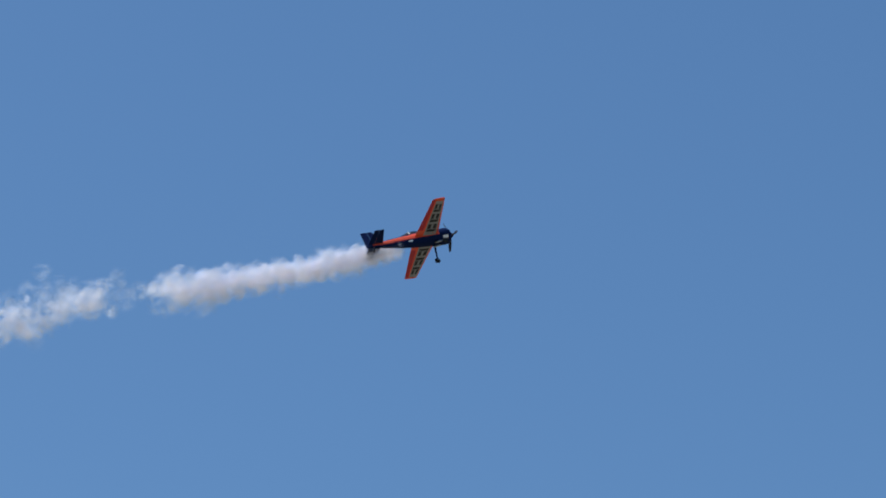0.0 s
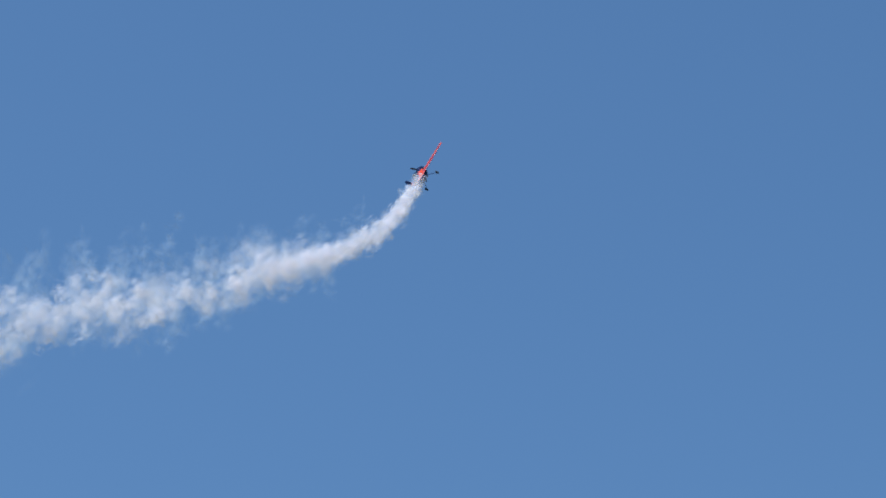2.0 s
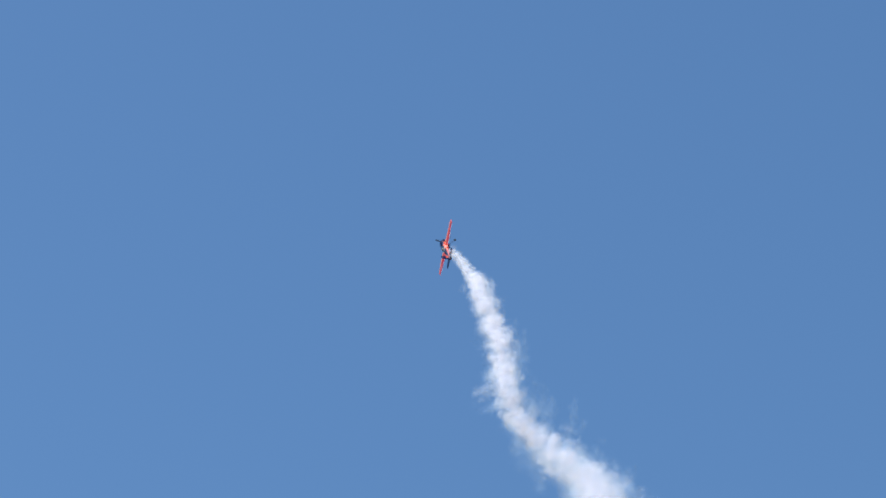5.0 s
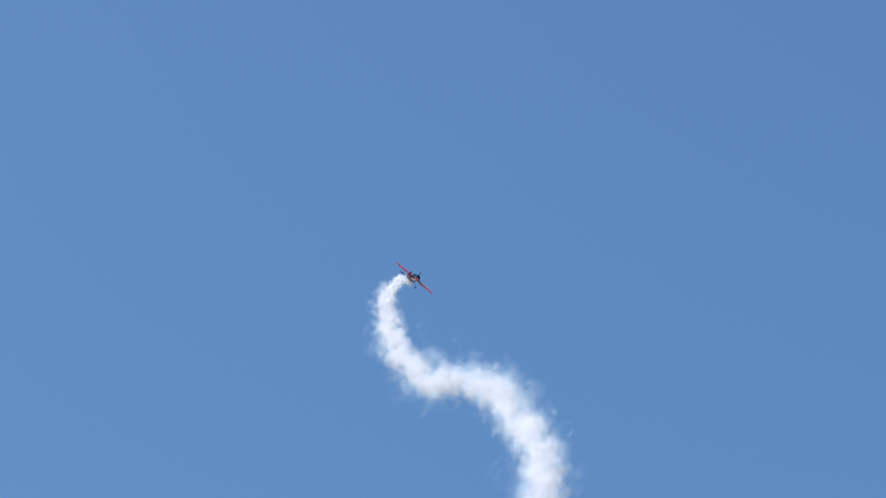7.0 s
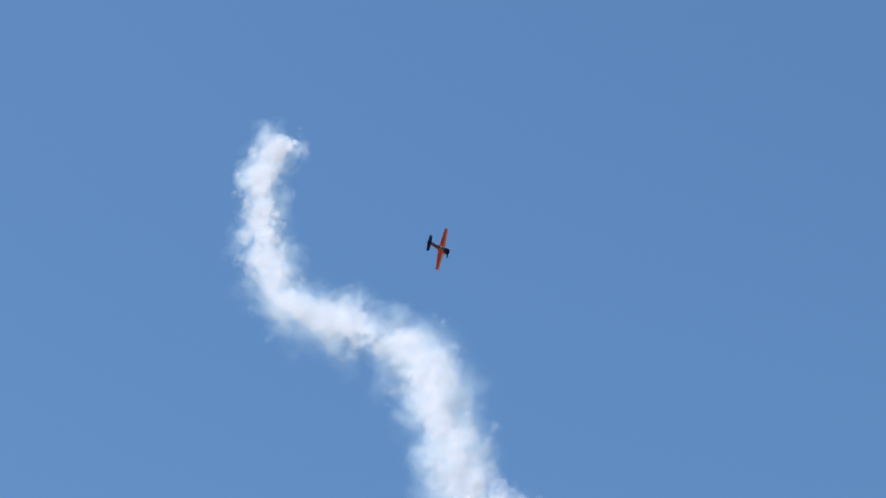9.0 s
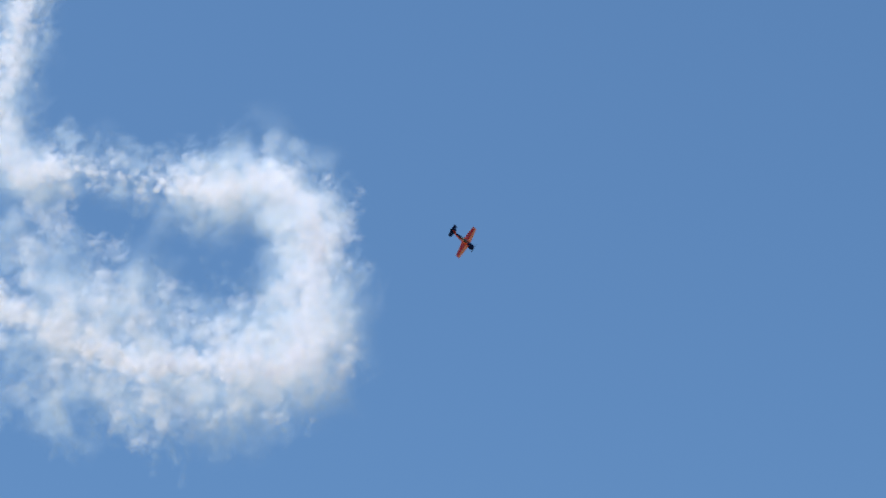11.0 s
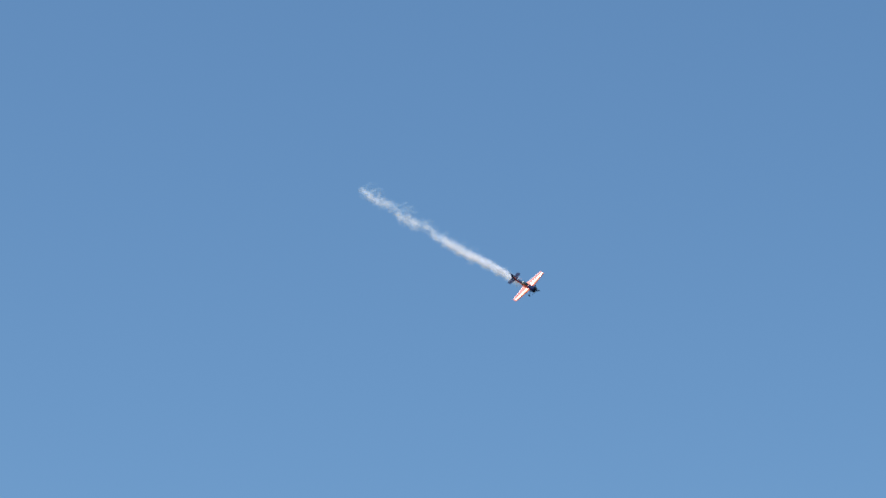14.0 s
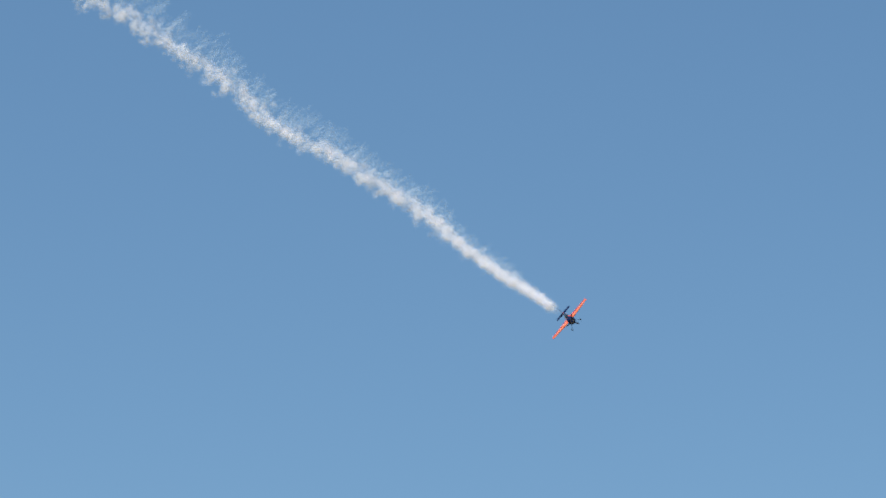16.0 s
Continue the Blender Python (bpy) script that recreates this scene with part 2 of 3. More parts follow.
scene.cycles.transparent_max_bounces = 256
scene.cycles.max_bounces, scene.cycles.diffuse_bounces, scene.cycles.transmission_bounces = 24, 24, 24
ALBEDO = (0.935, 0.925, 0.965)
DENSE, FAINT = (0.86, 0.96, 1.08), (0.74, 0.96, 1.18)
FRESH = smoke_material("fresh_oil_smoke", 0.24, 1.2, 0.33, 0.62, DENSE)
SMOKE = smoke_material("oil_smoke", 0.13, 0.75, 0.34, 0.64, DENSE)
HAZE = smoke_material("thinned_smoke", 0.065, 0.40, 0.34, 0.66, FAINT)
CLOUD = smoke_material("spent_smoke", 0.048, 0.22, 0.34, 0.68, FAINT)
THREAD = smoke_material("smoke_thread", 0.06, 0.6, 0.25, 0.68, FAINT)

# ---- mesh helpers ----
def part(name, bm, mats, parent=None, label="", smooth=True):
    """Links a bmesh as one mesh object under a thing or a part."""
    me = bpy.data.meshes.new(name)
    bmesh.ops.recalc_face_normals(bm, faces=bm.faces[:])
    for f in bm.faces:
        f.smooth = smooth
    bm.to_mesh(me)
    bm.free()
    for m in (mats if isinstance(mats, (list, tuple)) else [mats]):
        me.materials.append(m)
    if smooth:
        me.set_sharp_from_angle(angle=radians(40))
    ob = new(name, me)
    ob.parent = parent
    return tagged(ob, label)


def loft(rings, caps=True, closed=True):
    """A skin over rings of equal length."""
    bm = bmesh.new()
    vs = [[bm.verts.new(p) for p in r] for r in rings]
    n = len(rings[0])
    for a, b in zip(vs, vs[1:]):
        for i in range(n if closed else n - 1):
            bm.faces.new((a[i], a[(i + 1) % n], b[(i + 1) % n], b[i]))
    if caps:
        bm.faces.new(vs[0]), bm.faces.new(vs[-1])
    return bm


def revolve(profile, n=28, axis="x", at=(0, 0, 0)):
    """A body of revolution: profile rows are (along, radius)."""
    rings = []
    for a, r in profile:
        ring = []
        for i in range(n):
            c, s = math.cos(2 * math.pi * i / n) * r, math.sin(2 * math.pi * i / n) * r
            p = (a, c, s) if axis == "x" else (c, a, s)
            ring.append((p[0] + at[0], p[1] + at[1], p[2] + at[2]))
        rings.append(ring)
    return loft(rings)


AIRFOIL = [(0.0, 0.0), (0.015, 0.028), (0.06, 0.052), (0.15, 0.071), (0.28, 0.078), (0.45, 0.068), (0.6, 0.051), (0.75, 0.032), (0.88, 0.016), (1.0, 0.003)]


def thick(u):
    for (a, za), (b, zb) in zip(AIRFOIL, AIRFOIL[1:]):
        if u <= b:
            return za + (zb - za) * (u - a) / (b - a)
    return 0.003


def airfoil_ring(le, te, place, u0=0.0, u1=1.0, fat=1.0):
    """A closed section from u0 to u1 of the chord; place(x, z) gives the point."""
    us = [u0] + [u for u, _ in AIRFOIL if u0 < u < u1] + [u1]
    chord = le - te
    up = [place(le - u * chord, max(thick(u), 0.002) * chord * fat) for u in us]
    low = [place(le - u * chord, -max(thick(u), 0.002) * chord * fat) for u in reversed(us)]
    return up + low


# ---- the aeroplane: x ahead, y to its left, z up ----
def wing_edges(y):
    f = (abs(y) - 0.3) / 3.6
    return 0.80 + (0.36 - 0.80) * f, -1.02 + (-0.58 + 1.02) * f


def wing_piece(side, y0, y1, u0, u1, steps=6, fat=1.0):
    rings = []
    for i in range(steps + 1):
        y = y0 + (y1 - y0) * i / steps
        le, te = wing_edges(y)
        rings.append(airfoil_ring(le, te, lambda x, z: (x, side * y, z + 0.012 * y), u0, u1, fat))
    return loft(rings)


def wing_skin(side, y0, y1, u0, u1, face, lift, steps=8):
    """A thin painted sheet on the wing's upper (face 1) or lower (face -1) skin."""
    rows = []
    for i in range(steps + 1):
        y = y0 + (y1 - y0) * i / steps
        le, te = wing_edges(y)
        c = le - te
        rows.append([(le - u * c, side * y, face * (thick(u) * c + lift) + 0.012 * y) for u in np.linspace(u0, u1, 7)])
    return loft(rows, caps=False, closed=False)


def oval(x, hw, zt, zb, n=32):
    ring = []
    for i in range(n):
        a = 2 * math.pi * i / n
        c, s = math.cos(a), math.sin(a)
        y = hw * math.copysign(abs(c) ** 0.8, c)
        z = (zt + zb) / 2 + (zt - zb) / 2 * math.copysign(abs(s) ** 0.85, s)
        ring.append((x, y, z))
    return ring


def build_aeroplane():
    ob = tagged(new("aeroplane"), "orange and navy aerobatic aeroplane with a radial engine, flying", "aeroplane")
    # fuselage: orange flanks between a navy spine and a navy belly
    rows = [(0.84, .50, .50, -.52), (0.5, .49, .50, -.53), (0.1, .47, .49, -.52), (-0.5, .44, .48, -.50), (-1.1, .40, .47, -.46),
            (-1.8, .33, .44, -.40), (-2.6, .25, .38, -.30), (-3.4, .17, .31, -.18), (-4.1, .09, .26, -.05), (-4.35, .05, .23, .02)]
    bm = loft([oval(*r) for r in rows])
    bm.normal_update()
    for f in bm.faces:
        c = f.calc_center_median()
        mid = np.interp(-c.x, [-r[0] for r in rows], [(r[2] + r[3]) / 2 for r in rows])
        half = np.interp(-c.x, [-r[0] for r in rows], [(r[2] - r[3]) / 2 for r in rows])
        h = (c.z - mid) / half
        f.material_index = 1 if (h < -0.25 + 0.04 * c.x or (h > 0.55 and (c.x < -1.2 or c.x > 0.0)) or c.x < -4.0) else 0
    part("fuselage", bm, [ORANGE, NAVY], ob, "orange flanks with a navy belly and spine")
    cowl = part("engine_cowl", revolve([(0.83, .47), (0.85, .535), (1.05, .575), (1.45, .575), (1.62, .54), (1.72, .46), (1.76, .38), (1.73, .34), (1.55, .32)]), NAVY, ob, "round navy engine cowl")
    for i in range(9):
        a = 2 * math.pi * i / 9
        bm = revolve([(-.16, .07), (-.15, .09), (.0, .1), (.12, .09), (.13, .05)], 10)
        cyl = part("cylinder", bm, STEEL, cowl)
        cyl.matrix_basis = pose(1.60, 0.24 * math.cos(a), 0.24 * math.sin(a))
    for s in (1, -1):
        bm = revolve([(-.3, .05), (-.3, .065), (.25, .065), (.25, .05)], 14)
        pipe = part("exhaust_pipe", bm, STEEL, ob, "short steel exhaust pipe")
        pipe.matrix_basis = pose(0.65, s * 0.22, -0.56, 0, -8, 0)
        # the cowl patch is a bright glint painted white; the flank has two white marks
        for x0, x1, a0, a1, r, words in ((1.02, 1.42, -52, -30, 0.58, "glint painted white on the cowl side"), (-0.75, -0.45, 8, 24, 0.0, "small white mark on the flank"), (-1.55, -1.25, -38, -22, 0.0, "small white mark low on the flank")):
            rows_patch = []
            for x in np.linspace(x0, x1, 4):
                hw, zt, zb = (r, r, -r) if r else [np.interp(-x, [-q[0] for q in rows], [q[k] for q in rows]) + (-0.006 if k == 3 else 0.006) for k in (1, 2, 3)]
                ring = []
                for d in np.linspace(a0, a1, 5):
                    c, z = math.cos(radians(d)), math.sin(radians(d))
                    k1, k2 = (1.0, 1.0) if r else (0.8, 0.85)
                    ring.append((x, s * hw * abs(c) ** k1, (zt + zb) / 2 + (zt - zb) / 2 * math.copysign(abs(z) ** k2, z)))
                rows_patch.append(ring)
            part("white_patch", loft(rows_patch, caps=False, closed=False), WHITE, ob, words)
    # wings
    for s, name in ((1, "left_wing"), (-1, "right_wing")):
        wing = part(name, wing_piece(s, 0.25, 3.9, 0.0, 0.74), ORANGE, ob, "orange wing, grey below with dark lettering")
        part("inner_trailing_edge", wing_piece(s, 0.25, 0.95, 0.74, 1.0, 2), ORANGE, wing)
        part("aileron", wing_piece(s, 0.98, 3.86, 0.755, 1.0), RED, wing, "red aileron")
        tip = [airfoil_ring(*wing_edges(3.9), lambda x, z: (x, s * 3.9, z + 0.047), 0, 1), airfoil_ring(0.33, -0.55, lambda x, z: (x, s * 3.95, z * 0.7 + 0.047), 0, 1)]
        part("wing_tip", loft(tip), ORANGE, wing)
        part("lower_panel", wing_skin(s, 0.5, 3.75, 0.14, 0.68, -1, 0.004), GREY, wing, "grey panel under the wing")
        y = 0.85
        for wide in (0.72, 0.78, 0.72):
            part("letter_bar", wing_skin(s, y, y + wide * 0.30, 0.20, 0.62, -1, 0.008, 3), BLACK, wing)
            part("letter_bar", wing_skin(s, y + wide * 0.38, y + wide, 0.20, 0.36, -1, 0.008, 3), BLACK, wing)
            part("letter_bar", wing_skin(s, y + wide * 0.38, y + wide, 0.47, 0.62, -1, 0.008, 3), BLACK, wing)
            y += wide + 0.19
        part("upper_stripe", wing_skin(s, 0.55, 3.85, 0.52, 0.73, 1, 0.004), RED, wing, "red stripe on the upper skin")
        # front of the two-tone wing; sun glare is put into its pale amber
        part("upper_band", wing_skin(s, 0.6, 3.86, 0.03, 0.40, 1, 0.004), AMBER, wing, "glossy amber band along the leading edge, its paleness partly painted glare")
        part("upper_line", wing_skin(s, 0.6, 3.80, 0.445, 0.485, 1, 0.004), MAROON, wing, "dark line along the upper skin")
        # sun glint along the trailing edge, painted as a thin white strip
        part("edge_glint", wing_skin(s, 1.0, 3.82, 0.955, 0.99, 1, 0.006), WHITE, wing, "sun glint painted as a white line at the trailing edge")
        rings = [airfoil_ring(-3.30 - 0.28 * f, -3.92 - 0.0 * f, lambda x, z: (x, s * (0.05 + 1.4 * f), z + 0.16), 0, 1, 0.8) for f in (0, .3, .6, .9, 1)]
        stab = part("tailplane", loft(rings), NAVY, ob, "navy tailplane half")
        rings = [airfoil_ring(-3.93, -4.42 + 0.10 * f, lambda x, z: (x, s * (0.08 + 1.4 * f), z * 0.7 + 0.16), 0, 1, 0.8) for f in (0, .3, .6, .9, 1)]
        part("elevator", loft(rings), NAVY, stab)
        # landing gear
        leg = []
        for f in (0, .25, .5, .75, 1):
            y, z, x = 0.25 + 0.70 * f, -0.46 - 0.72 * f ** 1.2, 0.52 + 0.10 * f
            w, d = 0.08 - 0.04 * f, 0.02
            leg.append([(x + w, s * (y + d), z), (x + w * .3, s * (y + d * 1.5), z), (x - w, s * (y + d), z), (x - w, s * (y - d), z), (x, s * (y - d * 1.5), z), (x + w, s * (y - d), z)])
        gear = part("landing_gear_leg", loft(leg), NAVY, ob, "sprung landing gear leg")
        wheel = part("wheel", revolve([(-.055, .08), (-.065, .15), (-.04, .195), (0, .205), (.04, .195), (.065, .15), (.055, .08)], 24, "y"), RUBBER, gear, "small black wheel")
        wheel.matrix_basis = pose(0.62, s * 1.02, -1.20)
        hub = part("axle", revolve([(-.05, .02), (-.05, .035), (.12, .035), (.12, .02)], 10, "y"), STEEL, gear)
        hub.matrix_basis = pose(0.62, s * 0.95, -1.19)
    # fin and rudder
    rings = [airfoil_ring(-3.05 - 0.62 * f, -3.95 - 0.06 * f, lambda x, y: (x, y, 0.22 + 1.12 * f), 0, 1, 0.8) for f in (0, .2, .4, .6, .8, 1)]
    bm = loft(rings)
    for f in bm.faces:
        c = f.calc_center_median()
        f.material_index = 1 if c.z > 0.75 else 0
    fin = part("fin", bm, [ORANGE, NAVY], ob, "fin, orange below and navy at the top")
    rings = [airfoil_ring(-3.97 - 0.06 * f, -4.62 + 0.10 * f, lambda x, y: (x, y * 0.8, -0.02 + 1.36 * f), 0, 1, 0.7) for f in (0, .2, .4, .6, .8, 1)]
    part("rudder", loft(rings), NAVY, fin, "navy rudder")
    bm = revolve([(-.03, .04), (-.035, .08), (0, .1), (.035, .08), (.03, .04)], 16, "y")
    tw = part("tail_wheel", bm, RUBBER, ob)
    tw.matrix_basis = pose(-4.2, 0, -0.34)
    bm = loft([[(-4.05, .02, 0), (-4.0, .02, 0), (-4.0, -.02, 0), (-4.05, -.02, 0)], [(-4.22, .015, -.33), (-4.18, .015, -.33), (-4.18, -.015, -.33), (-4.22, -.015, -.33)]])
    part("tail_wheel_strut", bm, STEEL, ob)
    # canopy
    rings = []
    for x, hw, zt in ((0.05, .10, .50), (-0.10, .24, .62), (-0.35, .30, .76), (-0.75, .31, .82), (-1.15, .28, .78), (-1.6, .20, .62), (-2.0, .10, .46)):
        rings.append([(x, hw * math.cos(a), 0.38 + (zt - 0.38) * math.sin(a)) for a in np.linspace(0, math.pi, 15)])
    canopy = part("canopy", loft(rings), GLASS, ob, "bubble canopy of tinted glass")
    for x, hw, zt in ((-0.22, .285, .715), (-1.2, .285, .785)):
        rings = [[(x + dx, (hw + dr) * math.cos(a), 0.38 + (zt + dr - 0.38) * math.sin(a)) for a in np.linspace(0, math.pi, 15)] for dx, dr in ((-.03, 0), (-.03, .02), (.03, .02), (.03, 0))]
        part("canopy_frame", loft(rings, caps=False, closed=False), WHITE if x < -1 else NAVY, canopy)
    # propeller, turning on its own
    prop = new("propeller")
    prop.parent = ob
    prop.location = (1.86, 0, 0)
    part("spinner", revolve([(-.12, .19), (-.08, .21), (.05, .19), (.16, .13), (.24, .06), (.27, .01)], 20), NAVY, prop)
    for i in range(3):
        rings = []
        for r, c, tw in ((.12, .07, 60), (.3, .10, 48), (.55, .12, 36), (.85, .12, 26), (1.05, .10, 22), (1.18, .06, 20), (1.2, .02, 20)):
            t = radians(tw)
            ring = []
            for u, h in ((-1, 0), (-.4, .16), (.3, .14), (1, 0), (.3, -.1), (-.4, -.12)):
                a, b = u * c * math.cos(t) - h * c * math.sin(t), u * c * math.sin(t) + h * c * math.cos(t)
                ring.append((b, a, r))
            rings.append(ring)
        bl = part("blade", loft(rings), BLADE, prop)
        bl.matrix_basis = pose(0, 0, 0, 120 * i, 0, 0)
    return ob, prop


aeroplane, propeller = build_aeroplane()


# ---- a bird crossing above ----
def build_bird():
    ob = tagged(new("bird"), "small dark bird gliding across the sky", "bird")
    part("body", revolve([(-.22, .02), (-.15, .035), (-.05, .06), (.05, .062), (.13, .04), (.17, .03)], 14), FEATHER, ob)
    part("head", revolve([(.15, .02), (.17, .036), (.20, .038), (.23, .02), (.27, .004)], 12), FEATHER, ob)
    for s in (1, -1):
        rings = [airfoil_ring(0.08 - 0.10 * f * f, -0.09 - 0.02 * f + 0.05 * f * f, lambda x, z: (x, s * (.03 + .42 * f), z + .06 * f), 0, 1, .8) for f in (0, .25, .5, .75, .95, 1)]
        part("wing", loft(rings), FEATHER, ob)
    rings = [airfoil_ring(-.15, -.32, lambda x, z: (x, y, z), 0, 1, .4) for y in (-.06, -.03, 0, .03, .06)]
    part("tail", loft(rings), FEATHER, ob)
    return ob


bird = build_bird()
bird.scale = (1.4, 1.4, 1.4)

# ---- ground ----
# never in view; added below, tan so its bounce warms the smoke's underside
bm = bmesh.new()
bmesh.ops.create_grid(bm, x_segments=24, y_segments=24, size=4500)
ground = tagged(part("ground", bm, FIELD, None, smooth=False), "unseen flat field, straw-coloured to bounce warm light upwards", "ground", kind="structure")


# ---- smoke: rigid wisps of small flecks that part, tilt and drift apart as they age ----
def between(rows, t):
    """A smooth curve through rows of (t, values...)."""
    ts = [r[0] for r in rows]
    t = min(max(t, ts[0]), ts[-1])
    i = min(max(int(np.searchsorted(ts, t, side="right")) - 1, 0), len(ts) - 2)
    def slope(j):
        a, b = rows[max(j - 1, 0)], rows[min(j + 1, len(rows) - 1)]
        return (np.array(b[1:]) - np.array(a[1:])) / (b[0] - a[0])
    h = ts[i + 1] - ts[i]
    u = (t - ts[i]) / h
    p, q = np.array(rows[i][1:]), np.array(rows[i + 1][1:])
    return (2 * u**3 - 3 * u * u + 1) * p + (u**3 - 2 * u * u + u) * h * slope(i) + (3 * u * u - 2 * u**3) * q + (u**3 - u * u) * h * slope(i + 1)


FLIGHT = [(t, *m.translation) for t, m in PLANE]


def plane_at(t):
    """The aeroplane's place, way and up at t; before the start it comes in on a straight line."""
    if t < 0:
        p, v, u = plane_at(0.0)
        v = v + np.array((0, 0, 3.2))
        return p + v * t, v, u
    p, v = between(FLIGHT, t), (between(FLIGHT, min(t + 0.05, 16)) - between(FLIGHT, min(t + 0.05, 16) - 0.1)) / 0.1
    for (ta, a), (tb, b) in zip(PLANE, PLANE[1:]):
        if t <= tb:
            q = a.to_quaternion().slerp(b.to_quaternion(), (t - ta) / (tb - ta))
            break
    return p, v, np.array(q @ Vector((0, 0, 1)))


def fleck_mesh(c, a, b, paint):
    """Soft flecks at the places c with half-axes a and b, as one mesh."""
    count = len(c)
    quad = np.stack([c - a - b, c + a - b, c + a + b, c - a + b], 1).reshape(-1, 3)
    me = bpy.data.meshes.new("wisp")
    me.vertices.add(count * 4), me.loops.add(count * 4), me.polygons.add(count)
    me.vertices.foreach_set("co", quad.ravel())
    me.loops.foreach_set("vertex_index", np.arange(count * 4, dtype=np.int32))
    me.polygons.foreach_set("loop_start", np.arange(0, count * 4, 4, dtype=np.int32))
    me.update()
    flat = me.uv_layers.new(name="fleck")
    flat.data.foreach_set("uv", np.tile(np.array([-1, -1, 1, -1, 1, 1, -1, 1], dtype=np.float32), count))
    me.materials.append(paint)
    return me


def unit(v):
    return v / np.linalg.norm(v, axis=-1, keepdims=True)


def billow_mesh(seed, lobes, per, length, width, size, paint):
    """A billow along x: rounded lobes, each wrapped in flecks that lie on its skin."""
    rng = np.random.RandomState(seed)
    mid = np.column_stack([rng.normal(0, length * 0.22, lobes), rng.normal(0, width * 0.42, (lobes, 2))])
    r = rng.uniform(0.55, 1.15, lobes) * size
    mid, r = np.repeat(mid, per, 0), np.repeat(r, per)[:, None]
    n = unit(rng.normal(size=(lobes * per, 3)))
    a = unit(np.cross(n, rng.normal(size=n.shape)))
    b = np.cross(n, a)
    return fleck_mesh(mid + n * r * rng.uniform(0.25, 0.8, r.shape), a * r * rng.uniform(0.7, 1.05, r.shape), b * r * rng.uniform(0.5, 0.9, r.shape), paint)


def thread_mesh(seed, length, bend, width, paint, strands=2):
    """Curled threads along x, of overlapping narrow flecks."""
    rng = np.random.RandomState(seed)
    c, a, b = [], [], []
    for _ in range(strands):
        off, ph, w = rng.normal(0, width * 1.2, 3), rng.uniform(0, 6.3), rng.uniform(0.7, 1.3) * bend
        reach = rng.uniform(0.6, 1.0) * length
        us = np.linspace(-0.5, 0.5, 11)
        line = np.column_stack([us * reach, w * np.sin(us * 5 + ph), w * np.cos(us * 4 + ph)]) + off
        go = unit(np.gradient(line, axis=0))
        for p, g in zip(line, go):
            for _ in range(2):
                side = unit(np.cross(g, rng.normal(size=3)))
                c.append(p + rng.normal(0, width * 0.3, 3)), a.append(g * reach * 0.11), b.append(side * width * rng.uniform(0.6, 1.3))
    return fleck_mesh(np.array(c), np.array(a), np.array(b), paint)


FINE = [billow_mesh(i, 7, 6, 3.4, 0.60, 0.74, FRESH) for i in range(8)]
MID = [billow_mesh(20 + i, 9, 5, 5.0, 1.2, 1.25, SMOKE) for i in range(8)]
LONG = [billow_mesh(40 + i, 8, 5, 6.5, 2.2, 2.3, HAZE) for i in range(8)]
WIDE = [billow_mesh(80 + i, 7, 6, 9.0, 3.6, 4.0, CLOUD) for i in range(8)]
SLIM = [billow_mesh(60 + i, 10, 6, 5.5, 0.50, 0.95, SMOKE) for i in range(8)]
RIBS = [thread_mesh(100 + i, 6.5, 0.5, 0.65, THREAD, 3) for i in range(8)]
PLUMES = [thread_mesh(120 + i, 4.0, 0.35, 0.36, THREAD, 4) for i in range(8)]

# by the second at which the smoke was let out: how far the wake presses it down, how wide it parts, and how soon it finds its last drift
WASH = [(-1, 0), (0, 2.0), (0.6, 1.6), (1.0, 1.0), (1.3, 1.2), (1.6, 3.4), (2.0, 6.0), (2.4, 5.2), (2.8, 5.0), (3.1, 2.2), (3.3, 1.2), (3.6, 5.0), (4.0, 3.2), (4.4, 0.3), (4.8, 1.2), (5.2, 0.3), (7.2, 0.3), (13.3, 1.5), (16, 1.5)]
PART = [(-1, 0.85), (0.2, 0.85), (0.6, 1.5), (1.3, 1.8), (2.0, 1.6), (2.5, 1.25), (3.2, 1.05), (5.6, 1.0), (6.4, 1.25), (7.2, 1.5), (13, 0.75), (16, 0.75)]
WIDTH = [(0, 0.15), (0.2, 0.5), (0.5, 1.2), (1.0, 2.2), (1.5, 3.0), (2.5, 3.6), (4, 4.5), (6, 6.6), (8, 8.2)]


def read(table, t):
    return float(np.interp(t, [r[0] for r in table], [r[1] for r in table]))


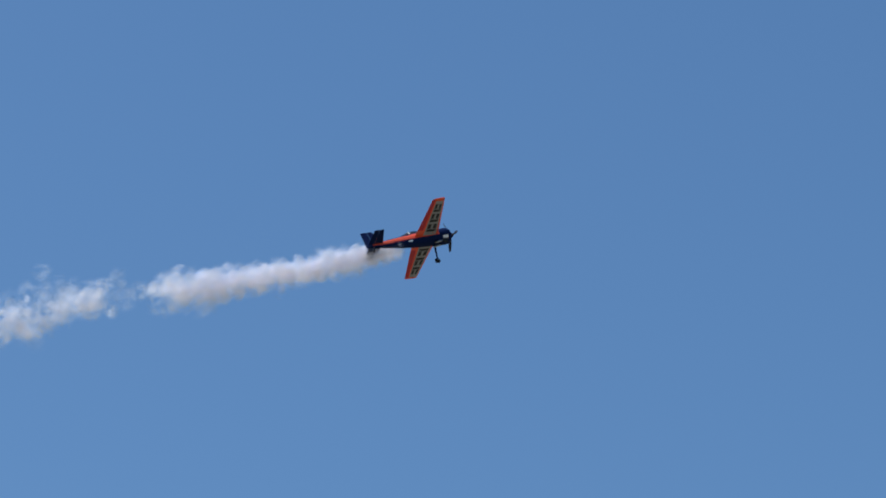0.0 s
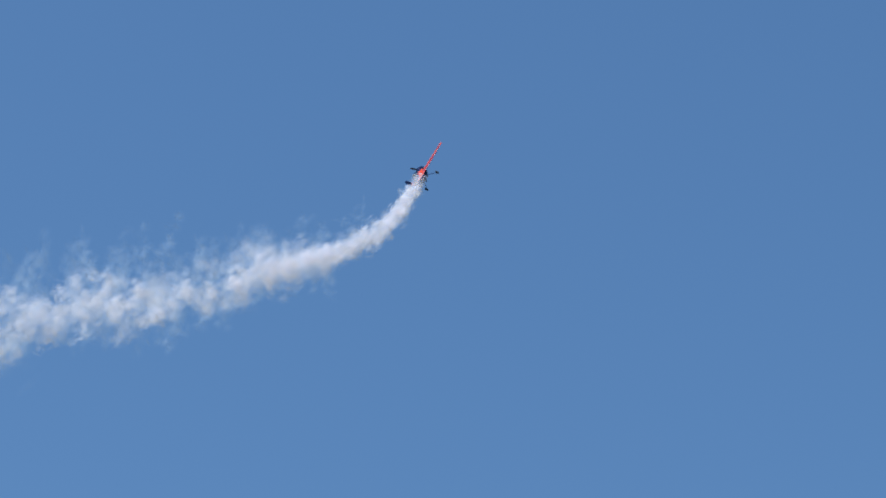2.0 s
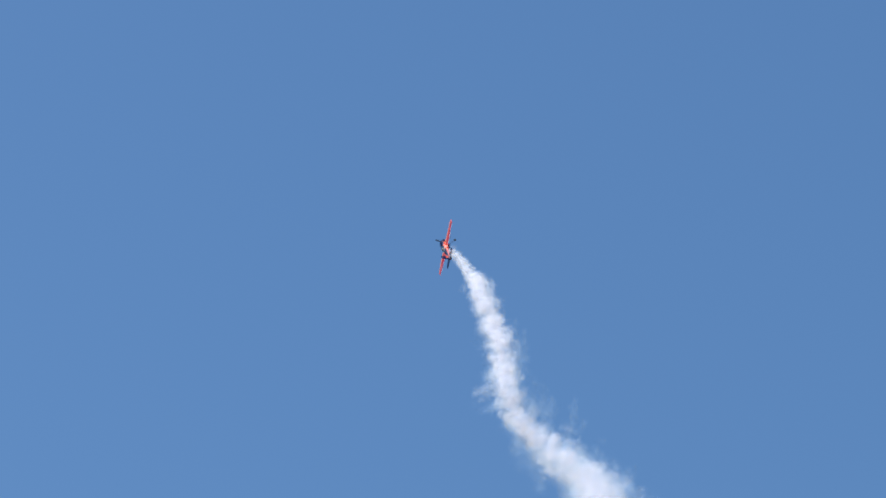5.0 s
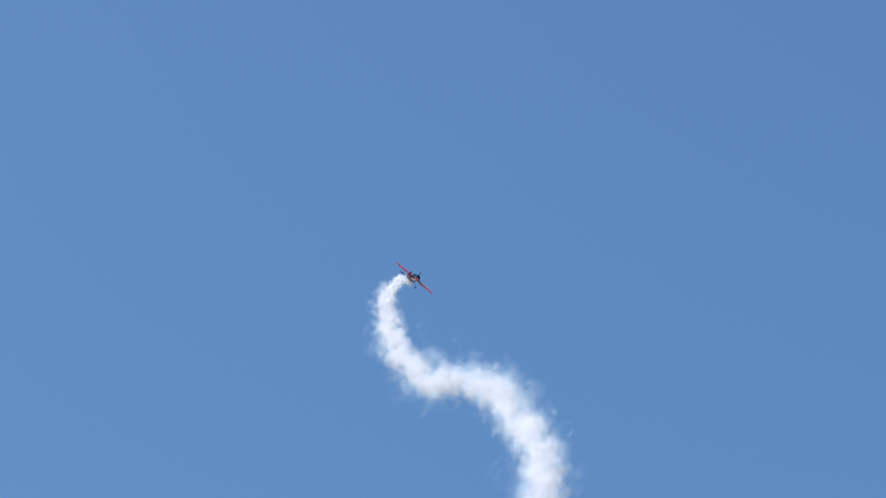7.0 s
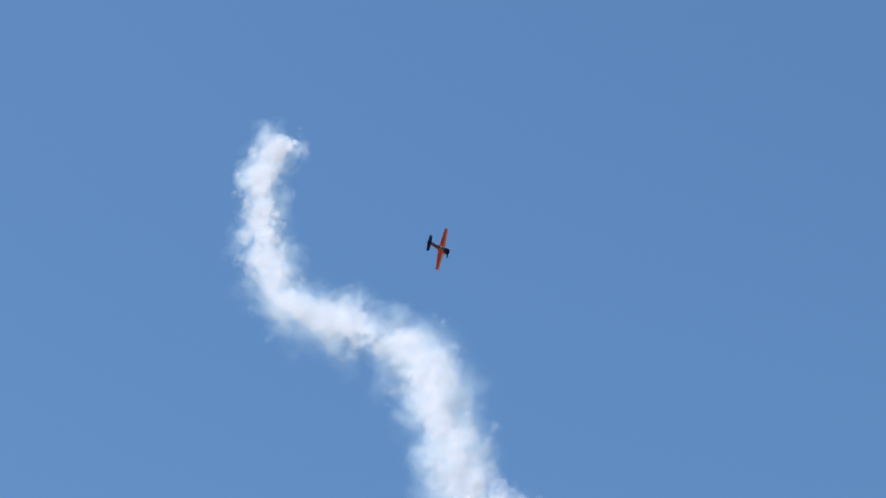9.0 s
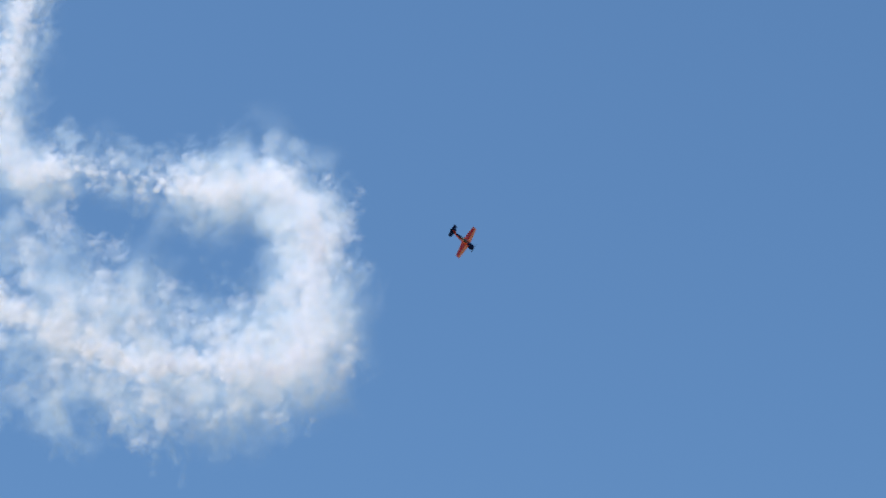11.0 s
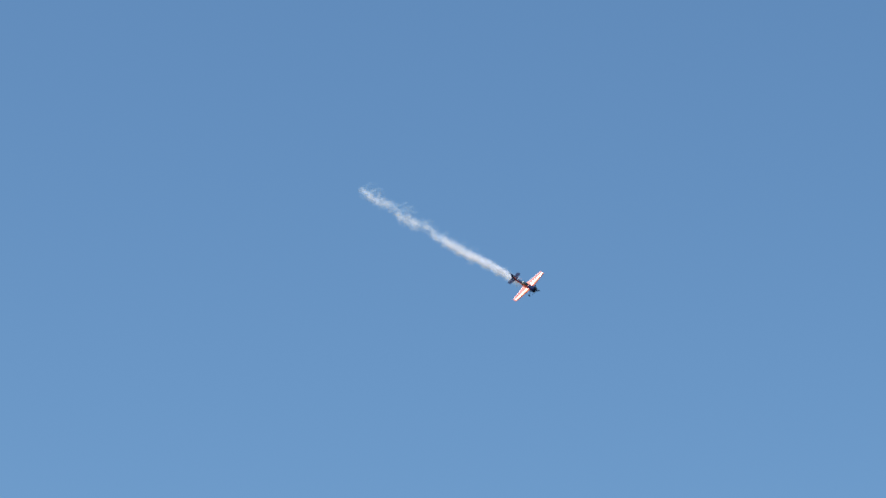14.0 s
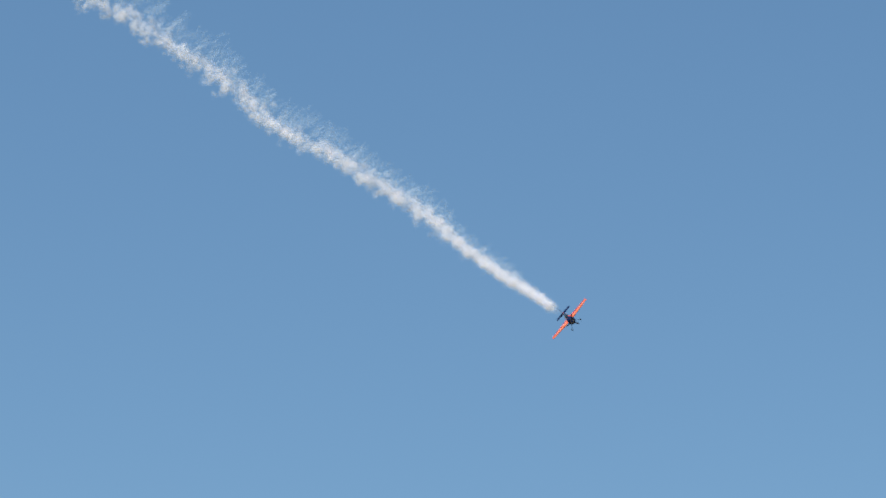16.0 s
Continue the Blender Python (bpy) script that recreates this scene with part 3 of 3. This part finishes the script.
def smoke_rows(e, rng, puff, kind, late_by):
    """Rows of walk() for a wisp let out at e seconds: it is pressed down in the wake, parts from its neighbours, turns across the trail and drifts."""
    p, v, up = plane_at(e)
    way = v / np.linalg.norm(v)
    side = np.cross(way, up)
    rib, dive = kind == "smoke_thread", e > 13
    reach = {"fresh_wisp": 0.62, "young_wisp": 0.72, "thin_wisp": 0.66, "spent_wisp": 0.55, "smoke_thread": 0.62}[kind]
    ang, far = rng.uniform(0, 2 * math.pi), math.sqrt(rng.uniform()) * reach
    out = (math.cos(ang) * side + math.sin(ang) * up) * far
    if kind in ("fresh_wisp", "young_wisp") and 0.3 < e < 8:
        lump = np.random.RandomState(int(e * 11) * 3 + puff % 3)
        turned, off = lump.uniform(0, 2 * math.pi), lump.uniform(0.05, 0.38)
        out = out * 0.6 + (math.cos(turned) * side + math.sin(turned) * up) * off
    along = way * rng.normal(0, 0.4)
    turn = Vector(way).to_track_quat("X", "Z")
    share = rng.uniform(0.8, 1.1) if not rib else rng.uniform(0.1, 0.9)
    lift = rng.uniform(0.0, 1.0)
    sway = (0.7 * math.sin(6.5 * e) + 0.3 * math.sin(15 * e + 1)) if dive else 0.25 * math.sin(9 * e) + 0.2 * math.sin(17 * e + 1)
    axis = Vector(np.cross(way, rng.normal(size=3))).normalized()
    most = radians(rng.uniform(20, 85))
    if rib:
        axis = (Vector(np.cross(way, (0, 0, 1))).normalized() + 0.22 * Vector(rng.normal(size=3))).normalized()
        most = radians(rng.uniform(55, 95))
    spin = rng.uniform(0, 2 * math.pi)
    start = p - 3.1 * way - 0.5 * up
    slow = 0.7 if rib else 1.2
    pace = float(np.interp(e, [4.4, 5.4], [2.0, 0.4]))

    def pose_at(t):
        a = max(t - e, 0)
        go = -up * share * read(WASH, e) * (1 - math.exp(-a / 0.5)) + side * sway * min(a, 1.5)
        if rib:
            top = read([(0, 0.5), (0.8, 1.3), (1.6, 1.6), (2.1, 0.6), (3.4, 0.2), (13, 3.6), (16, 3.6)], e)
            go = go + np.array((0, 0, top * lift)) * (1 - math.exp(-(a / 0.9) ** 2))
        if dive:
            go = go + np.array((0, 0, -2.6)) * a * (0.5 if rib else 1.0)
        if e < 7.5:
            span = min(max((t - e) / (8.0 - e), 0), 1)
            late = span ** 2 if pace >= 2 else 1 - (1 - span) ** (1 / pace * 2)
            eight = between(DRIFT_EIGHT, e)
            go = go * (1 - late) + eight * late
            if t > 8.0:
                ten = between(DRIFT_TEN, e)
                go = eight + (ten - eight) * ((t - 8.0) / 2.5 if t < 10.5 else 1 + 0.3 * (1 - math.exp(-(t - 10.5) / 2)))
        wide = read(WIDTH, a) * (1 + (read(PART, e) - 1) * min(a / 0.9, 1)) + (0.4 if e < 1.4 else 0.0)
        if kind == "fresh_wisp":
            wide = min(wide, 2.7 if e > 1.6 else 4.5)
        place = start + go + out * wide + along * min(a, 2)
        tilt = most * (1 - math.exp(-a / slow))
        q = Matrix.Rotation(tilt, 3, axis).to_quaternion() @ turn @ Euler((spin, 0, 0)).to_quaternion()
        return Matrix.LocRotScale(Vector(place), q, None)

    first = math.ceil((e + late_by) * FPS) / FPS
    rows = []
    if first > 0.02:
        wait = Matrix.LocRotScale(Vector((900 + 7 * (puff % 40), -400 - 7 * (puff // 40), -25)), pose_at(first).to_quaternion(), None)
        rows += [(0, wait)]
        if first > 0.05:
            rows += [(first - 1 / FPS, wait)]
    begin = max(first, 0)
    times = [begin] + [t for t in (e + 0.15, e + 0.45, e + 1.0, e + 1.5, e + 2.1) if begin + 0.08 < t < 15.9] + [t for t in (8.0, 9.3, 10.5, 12.5) if t > max(e + 2.3, begin + 0.1)]
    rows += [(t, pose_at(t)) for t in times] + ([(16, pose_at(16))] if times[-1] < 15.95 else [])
    return rows


TRAILS = []
# from, to, wisps a second (fresh, young, thinned, spent, threads), what the trail is, its fresh wisps
SPANS = [(-1.1, -0.60, (60, 24, 0, 0, 0), "white puff of smoke drifting before the trail", FINE), (-0.49, 0.36, (140, 20, 8, 0, 0), "white smoke trail of the level pass", FINE),
         (0.36, 0.46, (45, 0, 8, 0, 20), "thin gap in the smoke trail", FINE), (0.46, 1.22, (95, 60, 26, 10, 90), "white smoke trail at the end of the level pass", FINE),
         (1.22, 1.33, (50, 30, 14, 8, 90), "thinner stretch of smoke before the climb", FINE),
         (1.33, 3.3, (120, 90, 40, 18, 80), "white smoke trail curving up into the climb", FINE), (3.3, 5.2, (115, 66, 44, 22, 16), "white smoke trail twisting behind the rolling climb", FINE),
         (5.2, 7.12, (90, 52, 38, 14, 14), "white smoke trail at the top of the climb", FINE), (7.12, 7.34, (60, 20, 8, 4, 10), "last thin smoke before the trail stops", FINE),
         (13.5, 16.0, (170, 0, 0, 0, 140), "thin white smoke trail of the dive", SLIM)]
puffs = 0
for begin, end, rates, words, fresh in SPANS:
    trail = tagged(new("smoke_trail"), words, "smoke", kind="stuff")
    rng = np.random.RandomState(int(begin * 10) + 50)
    for (kind, shapes, late_by), many in zip((("fresh_wisp", fresh, 0.0), ("young_wisp", MID, 0.32), ("thin_wisp", LONG, 1.0), ("spent_wisp", WIDE, 3.2), ("smoke_thread", PLUMES if fresh is SLIM else RIBS, 0.12 if fresh is SLIM else 0.4)), rates):
        count = int((end - begin) * many)
        for i in range(count):
            e = begin + (end - begin) * (i + rng.uniform(0, 1)) / count
            late = late_by * rng.uniform(0.7, 1.6)
            if ((13 < e < 13.8 or 4.72 < e < 4.97) and rng.uniform() < 0.45) or e + late > 15.95:
                continue
            ob = new(kind, shapes[i % len(shapes)])
            ob.parent = trail
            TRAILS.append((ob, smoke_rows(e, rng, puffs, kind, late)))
            puffs += 1


# ---- all that moves ----
def motions():
    walk(aeroplane, PLANE)
    walk(propeller, [(i * 0.1, pose(1.86, 0, 0, 77 * i, 0, 0)) for i in range(161)])
    walk(bird, BIRD)
    for ob, rows in TRAILS:
        walk(ob, rows)


motions()
